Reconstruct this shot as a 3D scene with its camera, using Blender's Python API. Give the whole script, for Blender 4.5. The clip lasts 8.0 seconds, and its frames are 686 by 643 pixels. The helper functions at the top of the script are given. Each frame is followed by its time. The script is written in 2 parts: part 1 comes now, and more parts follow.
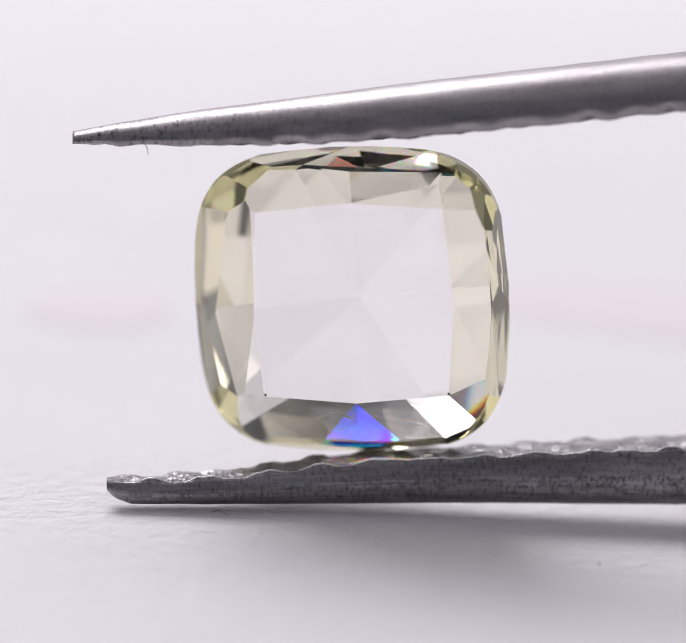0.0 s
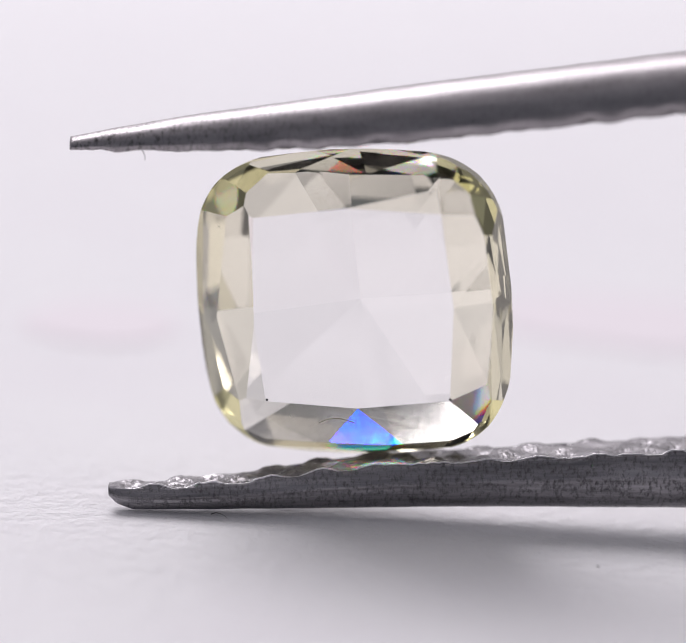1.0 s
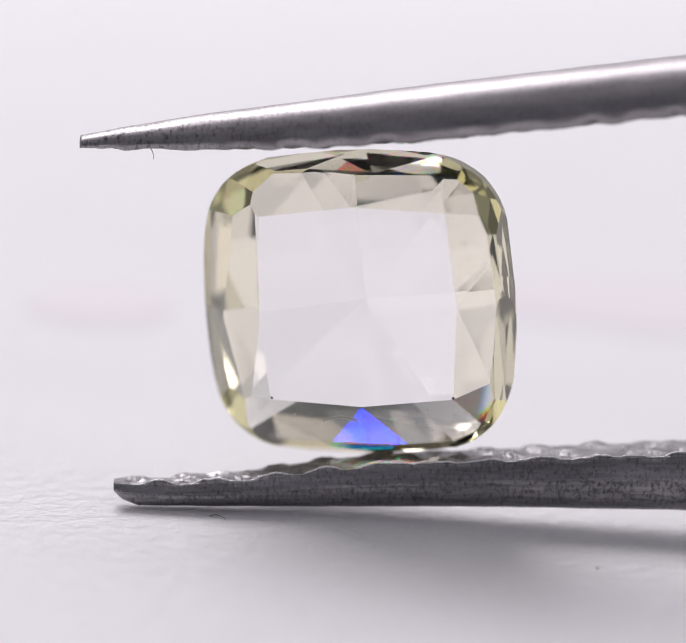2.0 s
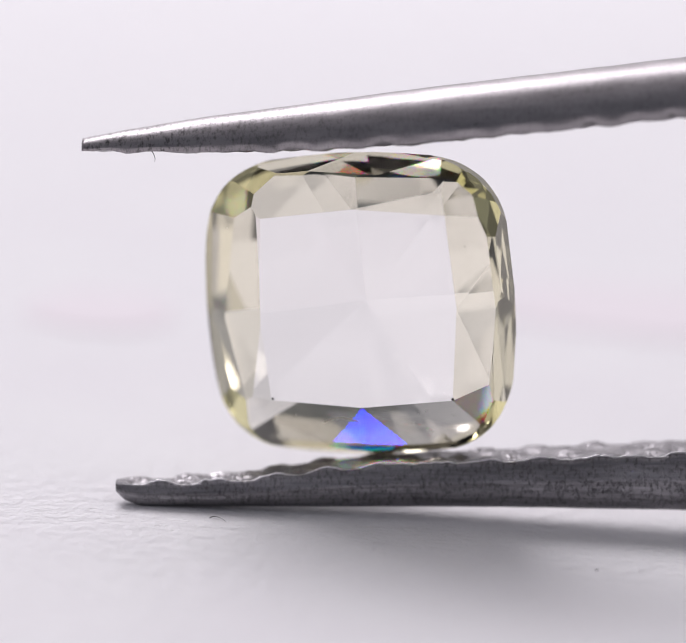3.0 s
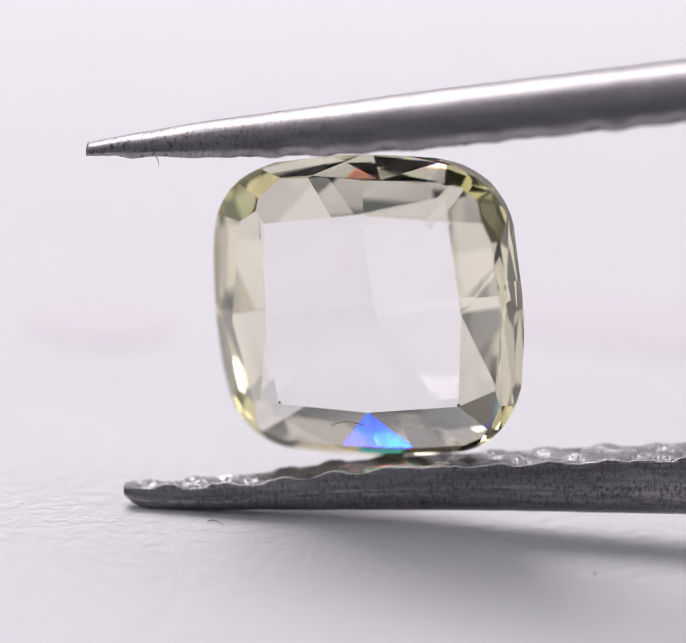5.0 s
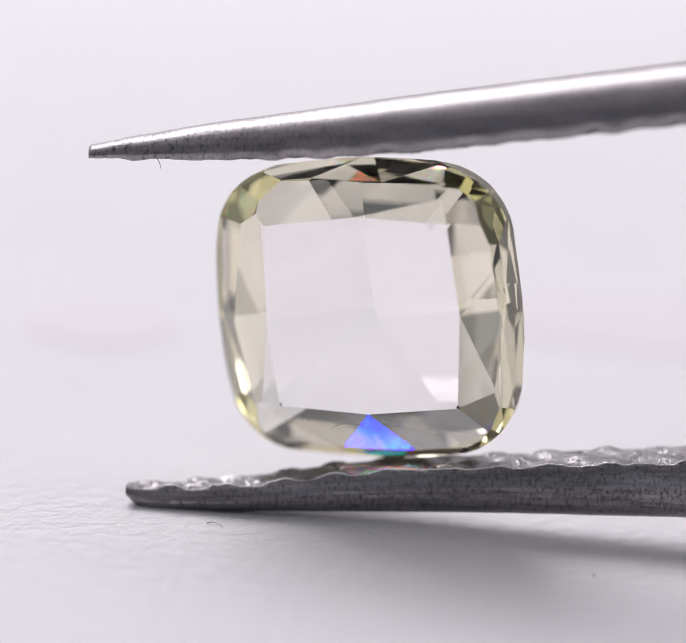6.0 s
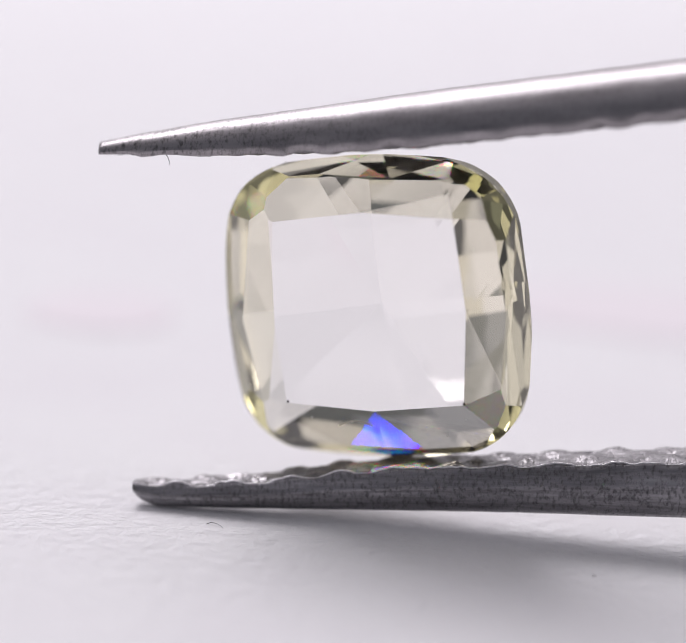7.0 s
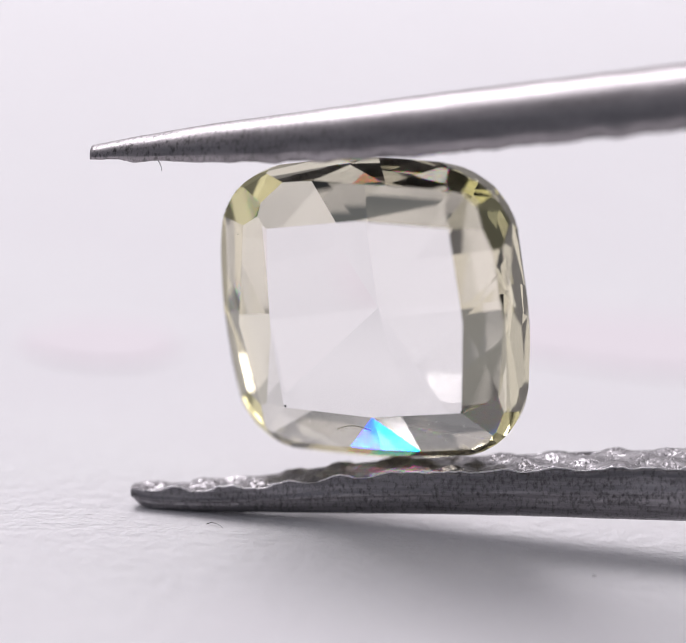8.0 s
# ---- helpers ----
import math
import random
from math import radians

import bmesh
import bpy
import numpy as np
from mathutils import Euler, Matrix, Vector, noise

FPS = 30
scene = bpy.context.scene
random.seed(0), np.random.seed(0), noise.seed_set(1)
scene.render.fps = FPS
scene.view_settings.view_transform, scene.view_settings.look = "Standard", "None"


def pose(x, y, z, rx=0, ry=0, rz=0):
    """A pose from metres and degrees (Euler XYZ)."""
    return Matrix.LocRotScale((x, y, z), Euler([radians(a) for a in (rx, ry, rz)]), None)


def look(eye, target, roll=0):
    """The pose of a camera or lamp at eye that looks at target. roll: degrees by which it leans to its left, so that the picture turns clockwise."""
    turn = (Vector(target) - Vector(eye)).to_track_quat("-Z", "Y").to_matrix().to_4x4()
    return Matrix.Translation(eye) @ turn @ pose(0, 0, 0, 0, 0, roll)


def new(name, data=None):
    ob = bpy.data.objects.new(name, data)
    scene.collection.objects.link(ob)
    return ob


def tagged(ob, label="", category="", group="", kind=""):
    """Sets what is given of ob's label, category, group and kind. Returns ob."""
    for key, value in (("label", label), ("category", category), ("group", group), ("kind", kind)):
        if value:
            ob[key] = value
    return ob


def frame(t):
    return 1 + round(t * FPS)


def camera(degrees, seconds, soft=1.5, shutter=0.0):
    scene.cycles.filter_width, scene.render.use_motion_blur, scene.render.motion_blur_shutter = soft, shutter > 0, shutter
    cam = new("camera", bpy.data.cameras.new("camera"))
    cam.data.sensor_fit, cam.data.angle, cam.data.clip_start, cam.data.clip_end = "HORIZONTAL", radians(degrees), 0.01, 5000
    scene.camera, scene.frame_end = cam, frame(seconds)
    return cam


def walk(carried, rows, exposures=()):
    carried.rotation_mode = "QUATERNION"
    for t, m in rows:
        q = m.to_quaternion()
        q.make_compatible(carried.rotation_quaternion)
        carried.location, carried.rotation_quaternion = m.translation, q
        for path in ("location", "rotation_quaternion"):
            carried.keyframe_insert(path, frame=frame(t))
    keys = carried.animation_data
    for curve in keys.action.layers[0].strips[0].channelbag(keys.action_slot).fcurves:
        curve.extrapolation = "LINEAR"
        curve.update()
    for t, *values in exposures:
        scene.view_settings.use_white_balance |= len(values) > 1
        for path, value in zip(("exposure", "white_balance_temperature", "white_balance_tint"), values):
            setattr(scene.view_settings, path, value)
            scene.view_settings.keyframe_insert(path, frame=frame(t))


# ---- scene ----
MM = 0.001
# ---- camera and its way: a close-up lens a few centimetres from the stone ----
FOV, DIST, DIP, AXIS_Z = 19.2, 45.0 * MM, 14.0, 4.04 * MM
ROLL = 3.6  # the hand-held lens leans a little
cam = camera(FOV, 8.0, soft=1.0)
cam.data.dof.use_dof = True
cam.data.dof.focus_distance = 44.0 * MM
cam.data.dof.aperture_fstop = 40.0
DRIFT = [(0.0, 0.0, 0.0), (1.5, -3.0, 7.5), (3.0, -5.0, 13.5), (4.5, -8.0, 19.5), (6.2, -11.0, 27.0), (8.0, -11.0, 28.0)]
EYE = Vector((0.0, -DIST * math.cos(radians(DIP)), AXIS_Z + DIST * math.sin(radians(DIP))))


def drift(t):
    for (t0, a0, b0), (t1, a1, b1) in zip(DRIFT, DRIFT[1:]):
        if t <= t1:
            break
    f = (t - t0) / (t1 - t0)
    return a0 + (a1 - a0) * f, b0 + (b1 - b0) * f


def eye_pose(t):
    a, b = drift(t)
    step = FOV / 1568
    return Matrix.Translation(EYE) @ pose(0, 0, 0, 90 - DIP + b * step, 0, a * step) @ pose(0, 0, 0, 0, 0, ROLL)


walk(cam, [(t, eye_pose(t)) for t, _, _ in DRIFT])

# ---- light: a bright window side behind the stone, a dimmer room on the viewer's side ----
world = bpy.data.worlds.new("world")
scene.world = world
world.use_nodes = True
wn, wl = world.node_tree.nodes, world.node_tree.links
wn.clear()
wo, wb = wn.new("ShaderNodeOutputWorld"), wn.new("ShaderNodeBackground")
wt, ws = wn.new("ShaderNodeTexCoord"), wn.new("ShaderNodeVectorMath")
ws.operation = "DOT_PRODUCT"
ws.inputs[1].default_value = Vector((-0.05, 0.75, 0.65)).normalized()
wr = wn.new("ShaderNodeValToRGB")
wm = wn.new("ShaderNodeMapRange")
wm.inputs["From Min"].default_value = -1
wl.new(wt.outputs["Generated"], ws.inputs[0])
wl.new(ws.outputs["Value"], wm.inputs["Value"])
wl.new(wm.outputs["Result"], wr.inputs[0])
wr.color_ramp.elements[0].position, wr.color_ramp.elements[0].color = 0.40, (0.145, 0.152, 0.18, 1)
wr.color_ramp.elements[1].position, wr.color_ramp.elements[1].color = 0.97, (0.76, 0.72, 0.77, 1)
wl.new(wr.outputs[0], wb.inputs[0])
wb.inputs[1].default_value = 1.0
wl.new(wb.outputs[0], wo.inputs[0])


def window_light(name, place, target, wide, high, watts, colour):
    data = bpy.data.lights.new(name, "AREA")
    data.shape, data.size, data.size_y, data.energy, data.color = "RECTANGLE", wide, high, watts, colour
    ob = new(name, data)
    ob.matrix_world = look(place, target)
    return ob


window_light("window_light", (-0.30, 0.54, 0.786), (0, 0.0, 0), 0.62, 0.50, 7.3, (1.0, 0.955, 1.0))


# ---- materials ----
def shader(name):
    m = bpy.data.materials.new(name)
    m.use_nodes = True
    n = m.node_tree.nodes
    return m, n, m.node_tree.links, n["Principled BSDF"]


def noise_node(n, l, coords, scale, detail=4, rough=0.6, stretch=None):
    tex = n.new("ShaderNodeTexNoise")
    tex.inputs["Scale"].default_value, tex.inputs["Detail"].default_value, tex.inputs["Roughness"].default_value = scale, detail, rough
    if stretch:
        mp = n.new("ShaderNodeMapping")
        mp.inputs["Scale"].default_value = stretch
        l.new(coords, mp.inputs[0])
        coords = mp.outputs[0]
    l.new(coords, tex.inputs["Vector"])
    return tex.outputs["Fac"]


def ramp(n, l, fac, stops):
    r = n.new("ShaderNodeValToRGB")
    r.color_ramp.elements[0].position, r.color_ramp.elements[0].color = stops[0][0], (*stops[0][1], 1)
    r.color_ramp.elements[1].position, r.color_ramp.elements[1].color = stops[-1][0], (*stops[-1][1], 1)
    for p, c in stops[1:-1]:
        r.color_ramp.elements.new(p).color = (*c, 1)
    l.new(fac, r.inputs[0])
    return r.outputs[0]


def bump(n, l, height, strength, distance, chain=None):
    b = n.new("ShaderNodeBump")
    b.inputs["Strength"].default_value, b.inputs["Distance"].default_value = strength, distance
    l.new(height, b.inputs["Height"])
    if chain:
        l.new(chain, b.inputs["Normal"])
    return b.outputs[0]


def paper_material():
    m, n, l, p = shader("white_paper")
    co = n.new("ShaderNodeTexCoord").outputs["Object"]
    fine = noise_node(n, l, co, 3000, 5, 0.62, (0.75, 1.0, 1.0))
    broad = noise_node(n, l, co, 160, 3, 0.5)
    l.new(ramp(n, l, broad, [(0.3, (0.80, 0.785, 0.805)), (0.7, (0.825, 0.82, 0.83))]), p.inputs["Base Color"])
    p.inputs["Roughness"].default_value = 0.8
    p.inputs["Specular IOR Level"].default_value = 0.3
    l.new(bump(n, l, fine, 0.8, 0.0002, bump(n, l, broad, 0.15, 0.0004)), p.inputs["Normal"])
    return m


def steel_material(name, base, rough, pits, tip_pits):
    """Brushed steel, more worn and pitted towards the points of the jaws."""
    m, n, l, p = shader(name)
    co = n.new("ShaderNodeTexCoord").outputs["Object"]
    brush = noise_node(n, l, co, 3500, 5, 0.7, (0.05, 1.0, 1.0))
    peck = noise_node(n, l, co, 14000, 4, 0.7, (0.9, 0.5, 0.5))
    patch = noise_node(n, l, co, 2200, 6, 0.7, (0.06, 1.0, 1.0))
    p.inputs["Metallic"].default_value = 1.0
    holes = ramp(n, l, peck, [(0.32, (0.15,) * 3), (0.52, (1.0,) * 3)])
    tone = ramp(n, l, patch, [(0.3, tuple(c * (0.7 if pits < 0.3 else 0.45) for c in base)), (0.7, tuple(c * (1.15 if pits < 0.3 else 1.5) for c in base))])
    mix = n.new("ShaderNodeMix")
    mix.data_type, mix.blend_type = "RGBA", "MULTIPLY"
    along, wear = n.new("ShaderNodeSeparateXYZ"), n.new("ShaderNodeMapRange")
    l.new(co, along.inputs[0])
    l.new(along.outputs["X"], wear.inputs["Value"])
    for key, value in (("From Min", -0.0045), ("From Max", 0.0005), ("To Min", tip_pits), ("To Max", pits)):
        wear.inputs[key].default_value = value
    l.new(wear.outputs["Result"], mix.inputs["Factor"])
    l.new(tone, mix.inputs["A"])
    l.new(holes, mix.inputs["B"])
    l.new(mix.outputs["Result"], p.inputs["Base Color"])
    l.new(ramp(n, l, brush, [(0.3, (rough - 0.07,) * 3), (0.7, (rough + 0.13,) * 3)]), p.inputs["Roughness"])
    hatch = noise_node(n, l, co, 9000, 3, 0.6, (1.0, 0.25, 0.45))
    nrm = bump(n, l, hatch, 0.11 if pits < 0.3 else 0.2, 0.00002, bump(n, l, brush, 0.2 if pits < 0.3 else 0.45, 0.00003))
    nrm = bump(n, l, holes, 0.16 if pits < 0.3 else 0.8, 0.00002, nrm)
    l.new(nrm, p.inputs["Normal"])
    return m


def stone_material(name, tint, iors):
    """Clear stone; where more than one index is given, red, green and blue bend by their own index."""
    m, n, l, p = shader(name)
    n.remove(p)
    last = None
    for k, ior in enumerate(iors):
        g = n.new("ShaderNodeBsdfGlass")
        g.inputs["Color"].default_value = tuple(tint[i] if i == k or len(iors) == 1 else 0.0 for i in range(3)) + (1,)
        g.inputs["Roughness"].default_value = 0.0
        g.inputs["IOR"].default_value = ior
        if last is None:
            last = g.outputs[0]
        else:
            add = n.new("ShaderNodeAddShader")
            l.new(last, add.inputs[0])
            l.new(g.outputs[0], add.inputs[1])
            last = add.outputs[0]
    l.new(last, n["Material Output"].inputs["Surface"])
    return m


def plain(name, base, rough=0.6, vary=0.15):
    m, n, l, p = shader(name)
    co = n.new("ShaderNodeTexCoord").outputs["Object"]
    f = noise_node(n, l, co, 1500, 4)
    l.new(ramp(n, l, f, [(0.3, tuple(c * (1 - vary) for c in base)), (0.7, base)]), p.inputs["Base Color"])
    p.inputs["Roughness"].default_value = rough
    return m


def dust_material(name, base):
    m, n, l, p = shader(name)
    t = n.new("ShaderNodeBsdfTranslucent")
    t.inputs[0].default_value = (*base, 1)
    p.inputs["Base Color"].default_value = (*base, 1)
    mix = n.new("ShaderNodeMixShader")
    mix.inputs[0].default_value = 0.6
    l.new(p.outputs[0], mix.inputs[1])
    l.new(t.outputs[0], mix.inputs[2])
    l.new(mix.outputs[0], n["Material Output"].inputs["Surface"])
    return m


PAPER = paper_material()
STEEL = steel_material("brushed_steel", (0.34, 0.32, 0.33), 0.335, 0.26, 0.85)
STEEL_ROUGH = steel_material("worn_steel", (0.30, 0.29, 0.305), 0.36, 0.6, 0.6)
STEEL_TEETH = steel_material("toothed_steel", (0.28, 0.27, 0.28), 0.33, 0.5, 0.5)
STEEL_BRIGHT = steel_material("rubbed_steel", (0.8, 0.78, 0.8), 0.35, 0.3, 0.4)
# yellow tint differs by facet, standing in for longer light paths inside the stone
STONE_CLEAR = stone_material("clear_diamond", (1.0, 0.995, 0.985), (2.418,))
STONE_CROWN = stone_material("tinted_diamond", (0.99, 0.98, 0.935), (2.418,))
STONE_WARM_BOUNCE = stone_material("warm_bounce_diamond", (0.994, 0.966, 0.84), (2.418,))
# indices reversed and widened by hand to put a blue flash in the lower facets
STONE_BLUE_FLASH = stone_material("blue_flash_diamond", (0.99, 0.985, 0.95), (2.432, 2.338, 2.244))
STONE_PALE = stone_material("straw_diamond", (0.996, 0.97, 0.835), (2.418,))
STONE_BODY = stone_material("pale_yellow_diamond", (0.998, 0.964, 0.60), (2.418,))
FIBRE = plain("dark_fibre", (0.05, 0.035, 0.03))
LINT = dust_material("pale_lint", (0.85, 0.82, 0.74))
DUST = dust_material("white_dust", (0.9, 0.9, 0.88))
SPECK = plain("dark_speck", (0.06, 0.05, 0.05))
PINK = plain("pale_pink_blur", (0.785, 0.737, 0.768), 0.85, 0.05)


# ---- building helpers ----
def mesh_object(name, bm, material, parent=None, label="", smooth=False):
    me = bpy.data.meshes.new(name)
    bmesh.ops.recalc_face_normals(bm, faces=bm.faces)
    bm.to_mesh(me)
    bm.free()
    me.materials.append(material)
    if smooth:
        for f in me.polygons:
            f.use_smooth = True
    ob = new(name, me)
    if parent:
        ob.parent = parent
    if label:
        ob["label"] = label
    return ob


def lerp_table(table, x):
    """Smooth reading of a small table of (x, value)."""
    if x <= table[0][0]:
        return table[0][1]
    for (x0, a), (x1, b) in zip(table, table[1:]):
        if x <= x1:
            return a + (b - a) * (x - x0) / (x1 - x0)
    return table[-1][1]


def thread(points, radius, taper=True, sides=6):
    """A thin round thread along points (mm)."""
    bm = bmesh.new()
    pts = [Vector(p) for p in points]
    rings = []
    for i, p in enumerate(pts):
        along = (pts[min(i + 1, len(pts) - 1)] - pts[max(i - 1, 0)]).normalized()
        side = along.orthogonal().normalized()
        up = along.cross(side)
        r = radius * (1 - 0.7 * i / (len(pts) - 1) if taper else 1)
        rings.append([bm.verts.new((p + r * (math.cos(a) * side + math.sin(a) * up)) * MM) for a in (2 * math.pi * k / sides for k in range(sides))])
    for a, b in zip(rings, rings[1:]):
        for k in range(sides):
            bm.faces.new((a[k], a[(k + 1) % sides], b[(k + 1) % sides], b[k]))
    bm.faces.new(rings[0])
    bm.faces.new(rings[-1])
    return bm


def grain(radius, seed, flat=1.0):
    """A small irregular grain (mm)."""
    bm = bmesh.new()
    bmesh.ops.create_icosphere(bm, subdivisions=2, radius=radius * MM)
    for v in bm.verts:
        v.co *= 1 + 0.35 * noise.noise(v.co / (radius * MM) * 1.3 + Vector((seed, 0, 0)))
        v.co.z *= flat
    return bm


# ---- the sheet of paper ----
def sheet():
    bm = bmesh.new()
    steps = [-3.0, -1.0, -0.3, -0.1, -0.04, 0.0, 0.04, 0.1, 0.3, 1.0, 3.0]
    grid = [[bm.verts.new((x, y, 0)) for x in steps] for y in steps]
    for r0, r1 in zip(grid, grid[1:]):
        for i in range(len(steps) - 1):
            bm.faces.new((r0[i], r0[i + 1], r1[i + 1], r1[i]))
    ob = mesh_object("ground", bm, PAPER)
    return tagged(ob, "white matt fibrous paper sheet under the tweezers", "paper", kind="structure")


sheet()


# ---- tweezers ----
LEAN = radians(10)  # the jaws are rolled: their far edges stand higher
# upper jaw: heights of the inner edge and of the outer ridge, width, middle depth
UP_IN = [(-5.9, 3.86), (-3.5, 3.77), (-1.4, 3.75), (0.9, 3.81), (3.9, 4.05), (7.4, 4.34), (20.0, 5.5), (45.0, 7.8), (75.0, 7.2), (110.0, 1.8)]
UP_OUT = [(-5.9, 4.12), (-4.8, 4.29), (-3.1, 4.51), (-1.6, 4.66), (1.8, 5.02), (7.4, 5.56), (20.0, 7.0), (45.0, 9.5), (75.0, 8.9), (110.0, 3.8)]
UP_WIDE = [(-5.9, 0.62), (-3.0, 1.15), (1.0, 1.7), (7.4, 2.1), (12.0, 3.4), (20.0, 6.0), (30.0, 8.0), (45.0, 9.5), (110.0, 9.0)]
UP_MID = [(-5.9, 0.50), (0.0, 1.35), (7.4, 2.3), (45.0, 4.5), (110.0, 4.0)]
LOW_IN = [(-5.22, -3.42), (-4.0, -3.46), (-2.4, -3.38), (-0.6, -3.18), (0.9, -3.06), (2.8, -3.02), (4.8, -2.94), (7.4, -2.88), (20.0, -2.7), (45.0, -2.3), (75.0, -1.2), (110.0, 1.8)]
LOW_OUT = [(-5.22, -3.66), (-5.05, -3.84), (-4.7, -3.98), (-3.0, -4.04), (0.0, -4.10), (3.2, -4.14), (7.4, -4.24), (20.0, -4.25), (45.0, -3.3), (75.0, -2.2), (110.0, 0.2)]
LOW_WIDE = [(-5.22, 0.46), (-3.0, 0.85), (1.0, 1.18), (7.4, 1.42), (12.0, 3.4), (20.0, 6.0), (30.0, 8.0), (45.0, 9.5), (110.0, 9.0)]
LOW_MID = [(-5.22, 0.27), (-3.0, 0.15), (1.0, 0.03), (7.4, 0.31), (45.0, 1.8), (110.0, 3.0)]


def knurl(x, z, seed):
    """Height of the cross-cut teeth."""
    wave = math.cos(2 * math.pi * x / 1.2 + 0.4 * math.sin(x * 1.7 + seed)) * math.cos(2 * math.pi * (z + 0.15 * math.sin(x)) / 1.15)
    return 0.07 * wave + 0.03 * noise.noise(Vector((x * 2.3, z * 2.3, seed))) + 0.03 * noise.noise(Vector((x * 5.5, z * 6, seed + 3))) + 0.014 * noise.noise(Vector((x * 12, z * 12, seed)))


def jaw(name, inner, outer, wide, middle, x_end, way, seed, parent, label):
    """One arm: a half-round outer side and a toothed inner face. way: +1 above the stone, -1 below it."""
    bm = bmesh.new()
    xs, x = [], inner[0][0]
    while x < 9.0:
        xs.append(x)
        x += 0.06
    xs += [9.0, 9.5, 10.5, 12, 15, 20, 26, 32, 38, 45, 52, 60, 68, 75, 84, 93, 102, x_end]
    na, no = 30, 44
    rings = []
    for x in xs:
        h = abs(lerp_table(outer, x) - lerp_table(inner, x))
        w, zc = lerp_table(wide, x) / 2, lerp_table(middle, x)
        base = lerp_table(inner, x)
        start = min(1.0, 0.35 + (x - xs[0]) / 0.7)
        ring = []
        section = []
        for k in range(na + 1):
            s = 1 - 2 * k / na
            tooth = knurl(x, zc + s * w, seed) * (0.6 if way > 0 else 1.0) if x < 9.4 else 0
            edge = min(1.0, (1 - abs(s)) / 0.12 + 0.85)
            section.append((s * (w - 0.04), -tooth * start * edge))
        section.append((-w, 0.025))
        for k in range(1, no):
            a = math.pi * k / no
            s, y = -math.cos(a), math.sin(a) ** (0.5 if way > 0 else 0.72)
            ledge = 0.05 * math.exp(-((y - 0.40) / 0.05) ** 2) + 0.02 * math.exp(-((y - 0.58) / 0.04) ** 2) if way < 0 else 0
            section.append((s * w + math.copysign(ledge, s), max(0.045, h * y)))
        section.append((w, 0.025))
        for z, y in section:
            y *= way
            # roll about the near edge, far edge up
            dz = z - w
            yy = y - dz * math.sin(LEAN)
            zz = w + dz * math.cos(LEAN) - (y * math.sin(LEAN) * 0.3)
            wob = 0.008 * noise.noise(Vector((x * 1.5, yy * 2, zz * 2 + seed)))
            ring.append(bm.verts.new(Vector((x, base + yy + wob, zc + zz)) * MM))
        rings.append(ring)
    n = len(rings[0])
    # the near rim of the teeth is rubbed bright
    rim_line = [r[0].co / MM + Vector((0, 0.004 + 0.012 * noise.noise(Vector((r[0].co.x / MM * 4, seed, 0))), -0.004)) for r in rings[6:] if r[0].co.x < 0.009]
    teeth = bmesh.new()
    grid = [[teeth.verts.new(v.co) for v in r[: na + 1]] for r in rings]
    for a, b in zip(grid, grid[1:]):
        for k in range(na):
            teeth.faces.new((a[k], a[k + 1], b[k + 1], b[k]))
    for a, b in zip(rings, rings[1:]):
        for k in range(na, n):
            f = bm.faces.new((a[k], a[(k + 1) % n], b[(k + 1) % n], b[k]))
            f.smooth = na < k < n - 1  # the worn rims stay crisp
    bm.faces.new(rings[0])
    bm.faces.new(rings[-1])
    for r in rings[1:-1]:
        for v in r[1:na]:
            bm.verts.remove(v)
    ob = mesh_object(name, bm, STEEL if way > 0 else STEEL_ROUGH, parent, label)
    mesh_object("toothed_face", teeth, STEEL_TEETH, ob, "cross-cut gripping teeth", smooth=True)
    if way < 0:
        mesh_object("worn_rim", thread(rim_line, 0.024, False), STEEL_BRIGHT, ob, "rubbed bright steel edge", smooth=True)
    return ob


tweezers = tagged(new("tweezers"), "brushed steel gem tweezers with cross-cut jaws gripping a diamond", "tweezers")
tweezers.empty_display_size = 0.002
jaw("upper_jaw", UP_IN, UP_OUT, UP_WIDE, UP_MID, 110.0, 1, 3.1, tweezers, "bright half-round steel jaw")
jaw("lower_jaw", LOW_IN, LOW_OUT, LOW_WIDE, LOW_MID, 110.0, -1, 7.7, tweezers, "dark pitted steel jaw with coarse teeth")
pit = mesh_object("pit", grain(0.035, 2.0, 0.5), SPECK, tweezers, "small dark pit in the steel")
pit.location = Vector((4.15, 4.84, 1.41)) * MM
mesh_object("fibre", thread([(-4.45, 3.95, 1.06), (-4.37, 3.86, 1.10), (-4.31, 3.77, 1.10), (-4.28, 3.68, 1.08), (-4.29, 3.60, 1.05)], 0.013), FIBRE, tweezers, "dark hair stuck to the steel")


# ---- diamond ----
HALF_W, HALF_H, POWER = 3.50, 3.42, 3.4


def rim(a):
    """A point of the cushion outline and its outward direction."""
    c, s = math.cos(a), math.sin(a)
    x = HALF_W * math.copysign(abs(c) ** (2 / POWER), c)
    y = HALF_H * math.copysign(abs(s) ** (2 / POWER), s)
    nx = math.copysign(abs(x / HALF_W) ** (POWER - 1), x) / HALF_W
    ny = math.copysign(abs(y / HALF_H) ** (POWER - 1), y) / HALF_H
    return Vector((x, y, 0)) + SHIFT, Vector((nx, ny, 0)).normalized()


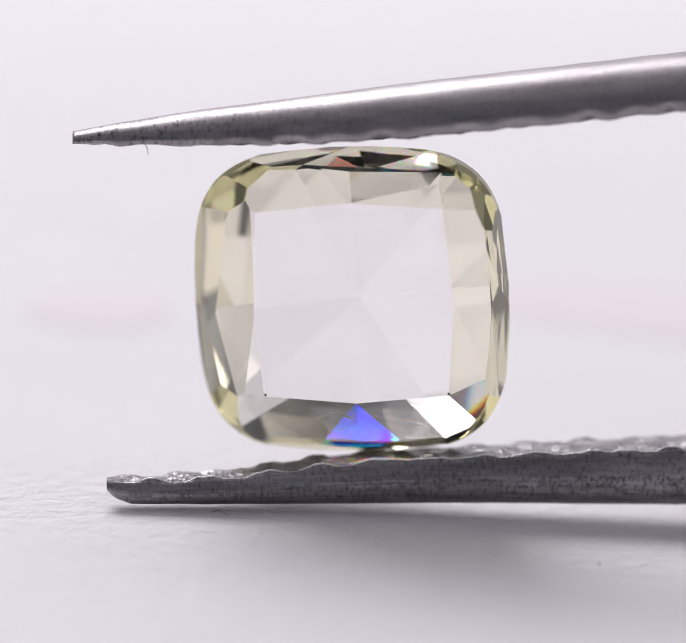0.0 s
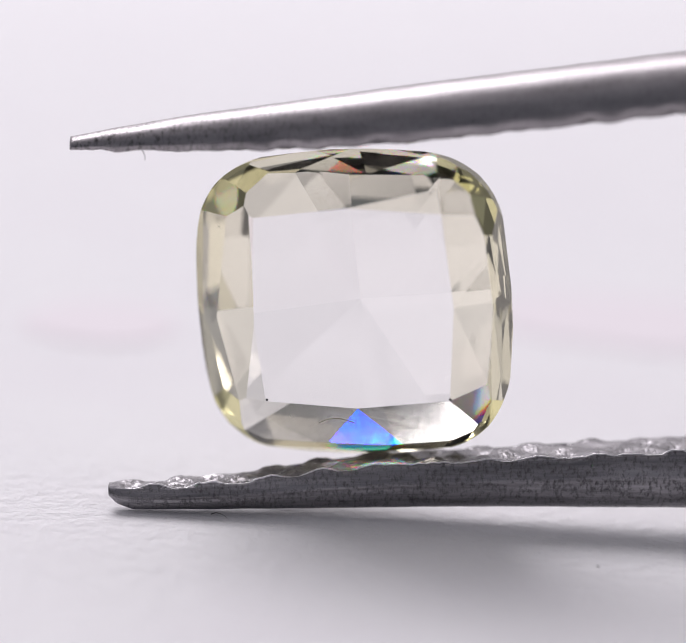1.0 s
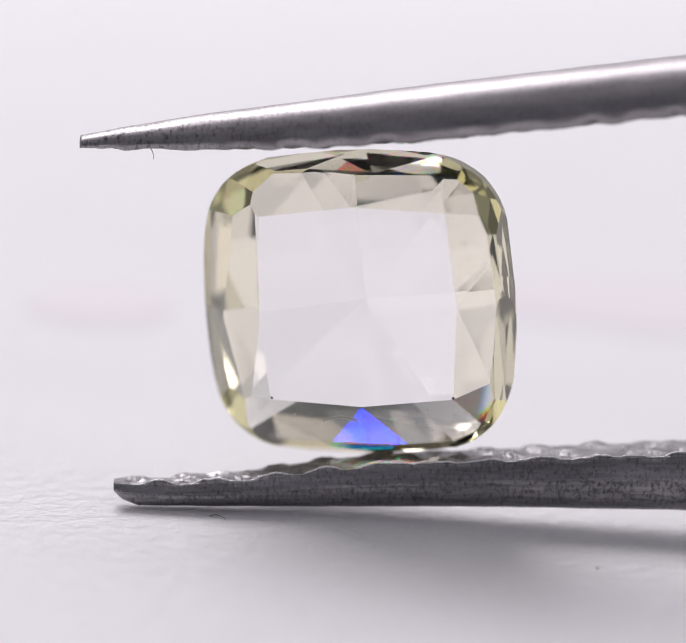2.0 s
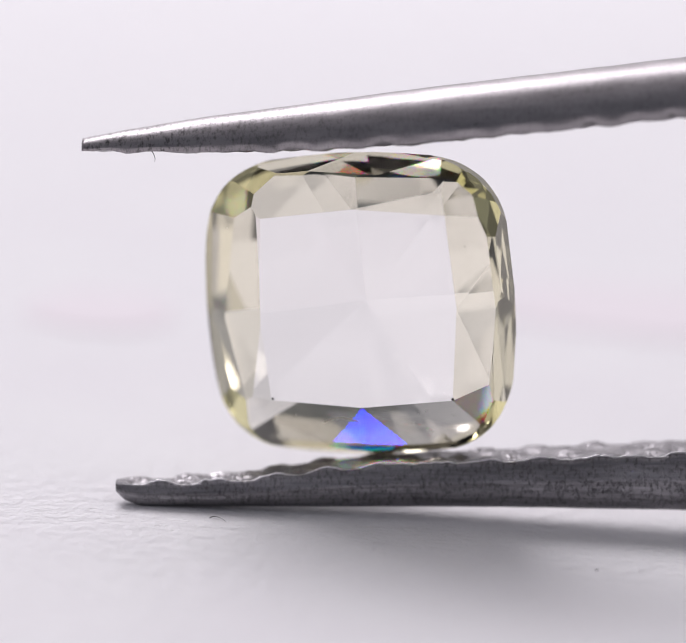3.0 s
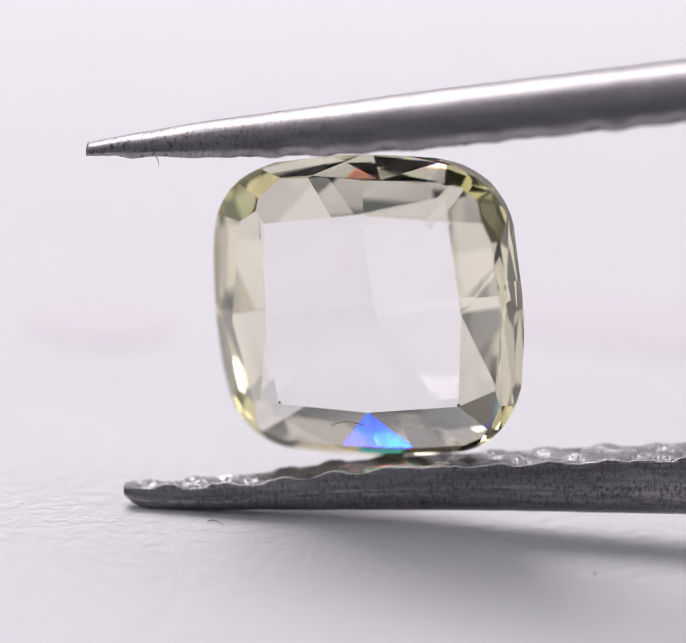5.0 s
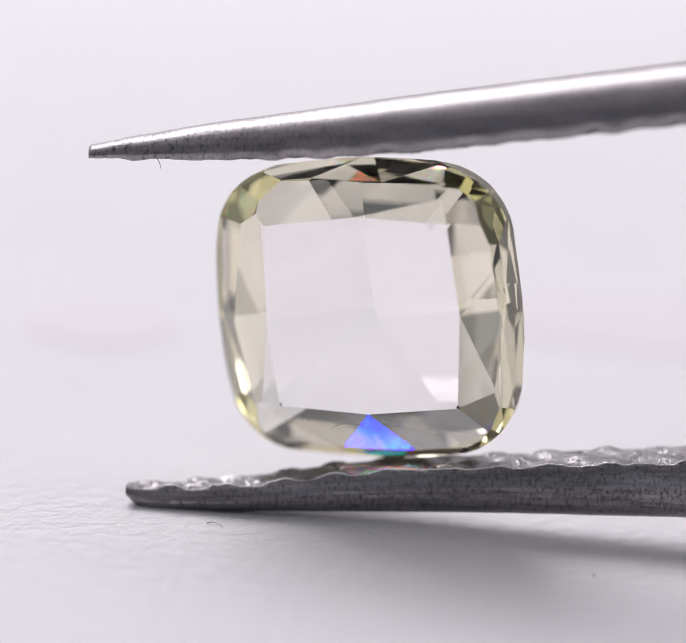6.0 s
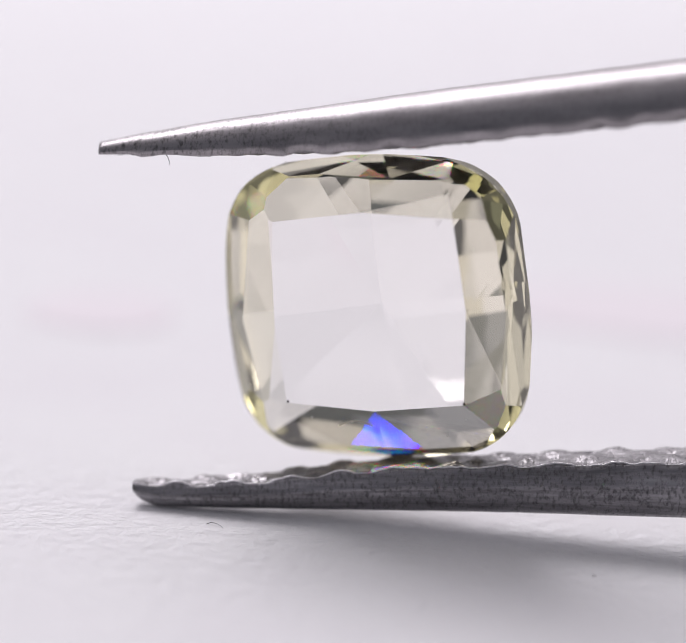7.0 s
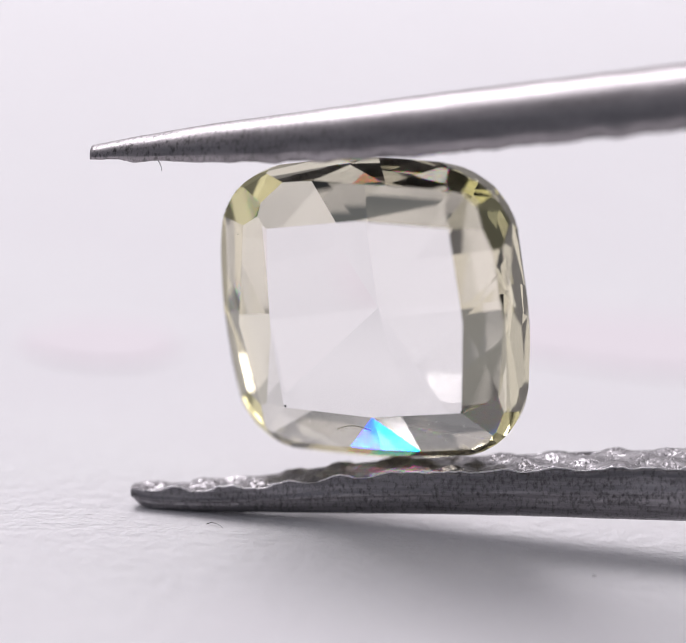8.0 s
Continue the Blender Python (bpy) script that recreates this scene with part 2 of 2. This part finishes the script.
def even_rim(count, start):
    """Points at even steps along the outline, with their outward directions."""
    fine = [rim(2 * math.pi * k / 2000) for k in range(2000)]
    run = [0.0]
    for (a, _), (b, _) in zip(fine, fine[1:] + fine[:1]):
        run.append(run[-1] + (b - a).length)
    picks, k = [], 0
    for i in range(count):
        want = run[-1] * (i + start) / count
        while run[k + 1] < want:
            k += 1
        picks.append(fine[k])
    return picks


def cut(bm, co, no):
    """Grind one flat facet."""
    geom = bm.verts[:] + bm.edges[:] + bm.faces[:]
    done = bmesh.ops.bisect_plane(bm, geom=geom, plane_co=co, plane_no=no, dist=1e-6, clear_outer=True)
    edges = [e for e in done["geom_cut"] if isinstance(e, bmesh.types.BMEdge) and e.is_boundary]
    if len(edges) > 2:
        bmesh.ops.contextual_create(bm, geom=edges)
    if no[2] > 0:
        TOP_PLANES.append((Vector(co), Vector(no)))


def slope(az, angle, up=1):
    return Vector((math.cos(az) * math.sin(angle), math.sin(az) * math.sin(angle), up * math.cos(angle)))


TABLE_Z, GIRDLE = 1.247, 0.12
SHIFT = Vector((-0.22, -0.16, 0))  # the table sits a little off the middle
TAB, BULGE = 2.03, 0.17
# angles in degrees; the sides run right, top, left, bottom
CROWN = ((14.3, 15.6, 1.55), (14.7, 19.9, 1.2), (14.9, 19.5, 1.72), (34.2, 34.4, 2.3))
LOWER_TRIANGLES = (34.96, 35.1)
CORNERS = (23.5, 14.4, 28.2, 30.0)
UPPER_GIRDLE = (75.2, 77.0, 47.5, 66.5)
LOWER_GIRDLE = (49.7, 46.1, 51.9, 50.3)
PAVILION = ((10.0, 0.3), (9.25, -2.5), (8.54, -3.1), (10.35, -4.0), (8.93, -3.4), (9.26, 0.2), (8.0, 2.5), (10.24, 3.8))
CULET = -1.357
TOP_PLANES = []
CROWN_FACETS = []


def top_of_stone(x, y):
    return min(co.z + (no.x * (co.x - x) + no.y * (co.y - y)) / no.z for co, no in TOP_PLANES)


def by_side(angles, n):
    """The angle that a hand-cut stone has in an outward direction."""
    right, top, left, bottom = angles
    return (right if n.x > 0 else left) * n.x ** 2 + (top if n.y > 0 else bottom) * n.y ** 2


def crown_cut(bm, co, no, material):
    cut(bm, co, no)
    CROWN_FACETS.append((no, material))


def cut_stone():
    bm = bmesh.new()
    ring = [rim(2 * math.pi * (k + 0.5) / 96)[0] for k in range(96)]
    low = [bm.verts.new(p + Vector((0, 0, -4))) for p in ring]
    top = [bm.verts.new(p + Vector((0, 0, 4))) for p in ring]
    for k in range(96):
        bm.faces.new((low[k], low[(k + 1) % 96], top[(k + 1) % 96], top[k]))
    bm.faces.new(low[::-1])
    bm.faces.new(top)
    cut(bm, (0, 0, TABLE_Z), (0, 0, 1))
    # crown: per side two long facets and a small triangle, at each corner a kite
    for k, (first, second, more) in enumerate(CROWN):
        az = k * math.pi / 2
        u, v = Vector((math.cos(az), math.sin(az), 0)), Vector((-math.sin(az), math.cos(az), 0))
        mid = u * (TAB + BULGE) + Vector((0, 0, TABLE_Z))
        lean = math.atan(BULGE / TAB)
        # yellow of inwardly bounced light is put into the top and right tint
        material = STONE_WARM_BOUNCE if k < 2 else STONE_CROWN
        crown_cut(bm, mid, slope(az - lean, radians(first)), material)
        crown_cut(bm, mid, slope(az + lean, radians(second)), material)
        # lower triangles carry the hand-set blue flash
        if k == 3:
            for s, angle in zip((-1, 1), LOWER_TRIANGLES):
                crown_cut(bm, mid, slope(az + s * radians(2.6), radians(angle)), STONE_BLUE_FLASH)
        else:
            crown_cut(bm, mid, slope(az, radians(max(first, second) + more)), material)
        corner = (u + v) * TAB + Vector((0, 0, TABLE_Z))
        crown_cut(bm, corner, slope(az + math.pi / 4, radians(CORNERS[k])), (STONE_WARM_BOUNCE, STONE_WARM_BOUNCE, STONE_CROWN, STONE_BLUE_FLASH)[k])
    # upper girdle facets
    for i, (p, n) in enumerate(even_rim(26, 0.5)):
        az = math.atan2(n.y, n.x)
        for s in (-1, 1):
            cut(bm, p + n * 0.035 + Vector((0, 0, GIRDLE)), slope(az + s * radians(5.5), radians(by_side(UPPER_GIRDLE, n) + 2.63 * s + 3.68 * math.sin(2.372 * i))))
    # a second row of small facets between them, meeting the crown
    for i, (p, n) in enumerate(even_rim(30, 0.0)):
        az = math.atan2(n.y, n.x)
        steep = radians(by_side(UPPER_GIRDLE, n))
        high = 0.36 + 0.09 * math.sin(2.089 * i)
        cut(bm, p + n * (0.035 - high / math.tan(steep)) + Vector((0, 0, GIRDLE + high)), slope(az + 0.10 * math.sin(2.747 * i), steep - radians(9.65 - 3.5 * max(n.x, n.y) + 6.92 * math.sin(1.334 * i))))
    for p, n in even_rim(22, 0.2):
        az = math.atan2(n.y, n.x)
        for s in (-1, 1):
            cut(bm, p + n * 0.035 + Vector((0, 0, -GIRDLE)), slope(az + s * radians(6), radians(by_side(LOWER_GIRDLE, n) + 2.0 * s), -1))
    # shallow pavilion meeting in a point
    for k, (angle, aside) in enumerate(PAVILION):
        cut(bm, (0, 0, CULET), slope(radians(22.5 + 45 * k + aside), radians(angle), -1))
    bmesh.ops.remove_doubles(bm, verts=bm.verts[:], dist=1e-4)
    bmesh.ops.recalc_face_normals(bm, faces=bm.faces)
    bm.normal_update()
    return bm


def facet(name, faces, material, parent):
    """Some polished faces of the stone as one part."""
    spots, index, polys = [], {}, []
    for f in faces:
        poly = []
        for v in f.verts:
            if v not in index:
                index[v] = len(spots)
                spots.append(v.co * MM)
            poly.append(index[v])
        polys.append(poly)
    me = bpy.data.meshes.new(name)
    me.from_pydata(spots, [], polys)
    me.materials.append(material)
    ob = new(name, me)
    ob.parent = parent
    return ob


def diamond():
    bm = cut_stone()
    stone = tagged(new("diamond"), "pale yellow cushion-cut diamond held between steel tweezers", "diamond")
    stone.empty_display_size = 0.002
    belt = []
    pavilion = max(angle for angle, _ in PAVILION) + 2
    for f in bm.faces:
        z = f.normal.z
        crown = [material for no, material in CROWN_FACETS if no.dot(f.normal) > 0.99999]
        if z > 0.9999:
            facet("table", [f], STONE_CLEAR, stone)
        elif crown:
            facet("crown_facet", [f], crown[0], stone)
        elif z > 0.05:
            out = f.normal.xy.normalized()
            # corners tinted deeper, in place of yellow gathered along longer light paths
            facet("upper_girdle_facet", [f], STONE_BODY if min(abs(out.x), abs(out.y)) > 0.24 else STONE_PALE, stone)
        elif z > -0.05:
            belt.append(f)
        elif z > -math.cos(radians(pavilion)):
            facet("lower_girdle_facet", [f], STONE_PALE, stone)
        else:
            facet("pavilion_facet", [f], STONE_CLEAR, stone)
    facet("girdle", belt, STONE_PALE, stone)
    bm.free()
    # dust and a curl of lint on the polished top
    for k, (x, y) in enumerate([(-1.55, -2.42), (1.22, -2.38), (1.4, -2.3), (1.98, -2.42), (1.46, -2.86), (1.08, -2.62), (-0.62, -2.52), (2.42, 1.35), (-2.86, -1.4), (-2.95, 1.75)]):
        d = mesh_object("dust_speck", grain(0.012 + 0.006 * random.random(), k, 0.7), DUST, stone, "white dust speck")
        d.location = Vector((x, y, top_of_stone(x, y) + 0.004)) * MM
    for x, y, r in ((2.03, -2.0, 0.032), (-2.0, -2.0, 0.03)):
        d = mesh_object("dark_speck", grain(r, x, 0.5), SPECK, stone, "dark inclusion at the facet edge")
        d.location = Vector((x, y, top_of_stone(x, y) - 0.005)) * MM
    curl = [(-0.95 + 0.1 * k, -2.62 + 0.13 * math.sin(math.pi * k / 8) + 0.02 * k / 8) for k in range(9)]
    mesh_object("lint_curl", thread([(x, y, top_of_stone(x, y) + 0.012) for x, y in curl], 0.012, False), LINT, stone, "fine pale lint curl")
    return stone


gem = diamond()

# ---- small things on the sheet ----
def on_sheet(x, y, t=0.0):
    """Where the sheet lies under a direction of view."""
    m, half = eye_pose(t), math.tan(radians(FOV / 2))
    way = m.to_3x3() @ Vector(((2 * x - 1) * half, (1470 / 1568 - 2 * y) * half, -1))
    e = m.translation
    return e + way * (-e.z / way.z)


hair = mesh_object("lint_fibre", thread([(0, 0, 0.02), (0.10, 0.03, 0.05), (0.2, -0.02, 0.05), (0.3, -0.10, 0.04), (0.37, -0.22, 0.02)], 0.011), FIBRE)
hair.location = on_sheet(0.309, 0.7475)
tagged(hair, "short dark lint fibre lying on the white paper", "fibre")
dot = mesh_object("dust_speck", grain(0.025, 4.0, 0.6), SPECK)
dot.location = on_sheet(1369 / 1568, 1291 / 1568) + Vector((0, 0, 0.012 * MM))
tagged(dot, "tiny dark dust speck on the white paper", "speck")


def pink_patch(name, wide, deep, seed):
    """A thin flat patch with an uneven outline, added to stand in for the hand's blurred pink."""
    bm = bmesh.new()
    n = 40
    top, low = [], []
    for k in range(n):
        a = 2 * math.pi * k / n
        r = 1 + 0.18 * noise.noise(Vector((math.cos(a) * 1.4, math.sin(a) * 1.4, seed)))
        x, y = wide / 2 * r * math.cos(a), deep / 2 * r * math.sin(a)
        top.append(bm.verts.new(Vector((x, y, 0.05)) * MM))
        low.append(bm.verts.new(Vector((x, y, 0.0)) * MM))
    bm.faces.new(top)
    bm.faces.new(low[::-1])
    for k in range(n):
        bm.faces.new((low[k], low[(k + 1) % n], top[(k + 1) % n], top[k]))
    ob = mesh_object(name, bm, PINK)
    return tagged(ob, "pale pink patch standing in for the blurred pink of a hand", "paper slip", "pink slips behind the stone")


# two made-up patches in place of the blurred pink that moves with the hand
patch_a = pink_patch("pink_blur", 4.6, 5.0, 1.0)
patch_b = pink_patch("pink_blur", 9.5, 7.0, 5.0)

# ---- what moves: the tweezers rock and turn, the stone with them, the pink patches slide ----
# seconds, pitch, yaw, roll (degrees), shift (mm)
ROCK = [
    (0, -1.055, -5.598, 0.4926, -0.0031, -0.0129, 0.0001),
    (0.5, 0.9973, -3.877, 0.7133, -0.0246, -0.0897, 0.2848),
    (1, 1.249, -3.172, 0.8269, 0.0481, -0.0769, 0.3383),
    (1.5, -2.052, -3.59, 0.3355, 0.1383, -0.0579, -0.3399),
    (1.7, 0.32, -2.4, 0.465, 0.15, -0.066, 0.01),
    (2.8, -1.77, -2.04, 0.18, 0.205, -0.096, -0.246),
    (3, -0.1817, -1.845, 0.3344, 0.1788, -0.1074, -0.3097),
    (3.5, 3.285, 0.0378, 0.6906, 0.181, -0.1673, 0.2605),
    (4, -0.7299, -0.6995, 0.2755, 0.2787, -0.114, -0.1731),
    (4.5, 1.205, 0.7052, 0.3518, 0.2739, -0.1399, -0.1147),
    (4.7, 3.0, 1.0, 0.56, 0.30, -0.158, 0.05),
    (5.8, -1.25, 1.93, 0.16, 0.445, -0.151, -0.37),
    (6, 2.135, 2.658, 0.4894, 0.3869, -0.2078, -0.134),
    (6.5, 4.856, 3.073, 0.7918, 0.3865, -0.2417, 0.2404),
    (7, 0.5078, 4.135, 0.1148, 0.5606, -0.1635, -0.1126),
    (7.5, 2.589, 4.989, 0.5851, 0.516, -0.2007, 0.0183),
    (8, 4.814, 4.887, 0.7662, 0.4943, -0.2272, 0.3009),
]
GEM_IN_JAWS = (13.0, 14.5, 0, 3.247, 0.381, 0.628, 0.177)


def turn(pitch, yaw, roll):
    return Euler((0, 0, radians(roll))).to_matrix() @ Euler((radians(pitch), 0, 0)).to_matrix() @ Euler((0, -radians(yaw), 0)).to_matrix()


def held(t, pitch, yaw, roll, x, y, z):
    m = turn(pitch, yaw, roll).to_4x4()
    m.translation = Vector((x, y, z)) * MM
    return eye_pose(t) @ Matrix.Translation((0, 0, -DIST)) @ m


# seconds, height of the pink patches in the view
SLIDE = [(0.0, 705), (0.5, 735), (1.0, 738), (1.5, 696), (3.0, 712), (3.5, 762), (4.0, 715), (4.5, 737), (6.0, 745), (6.5, 776), (7.0, 713), (7.5, 748), (8.0, 784)]


def motions():
    seat = turn(*GEM_IN_JAWS[:3]).to_4x4()
    seat = seat @ pose(0, 0, 0, 0, 0, GEM_IN_JAWS[3])
    seat.translation = Vector(GEM_IN_JAWS[4:]) * MM
    rows = [(row[0], held(*row)) for row in ROCK]
    walk(tweezers, rows)
    walk(gem, [(t, m @ seat) for t, m in rows])
    for ob, x in ((patch_a, 235), (patch_b, 1440)):
        walk(ob, [(t, Matrix.Translation(on_sheet(x / 1568, y / 1568, t))) for t, y in SLIDE])


motions()
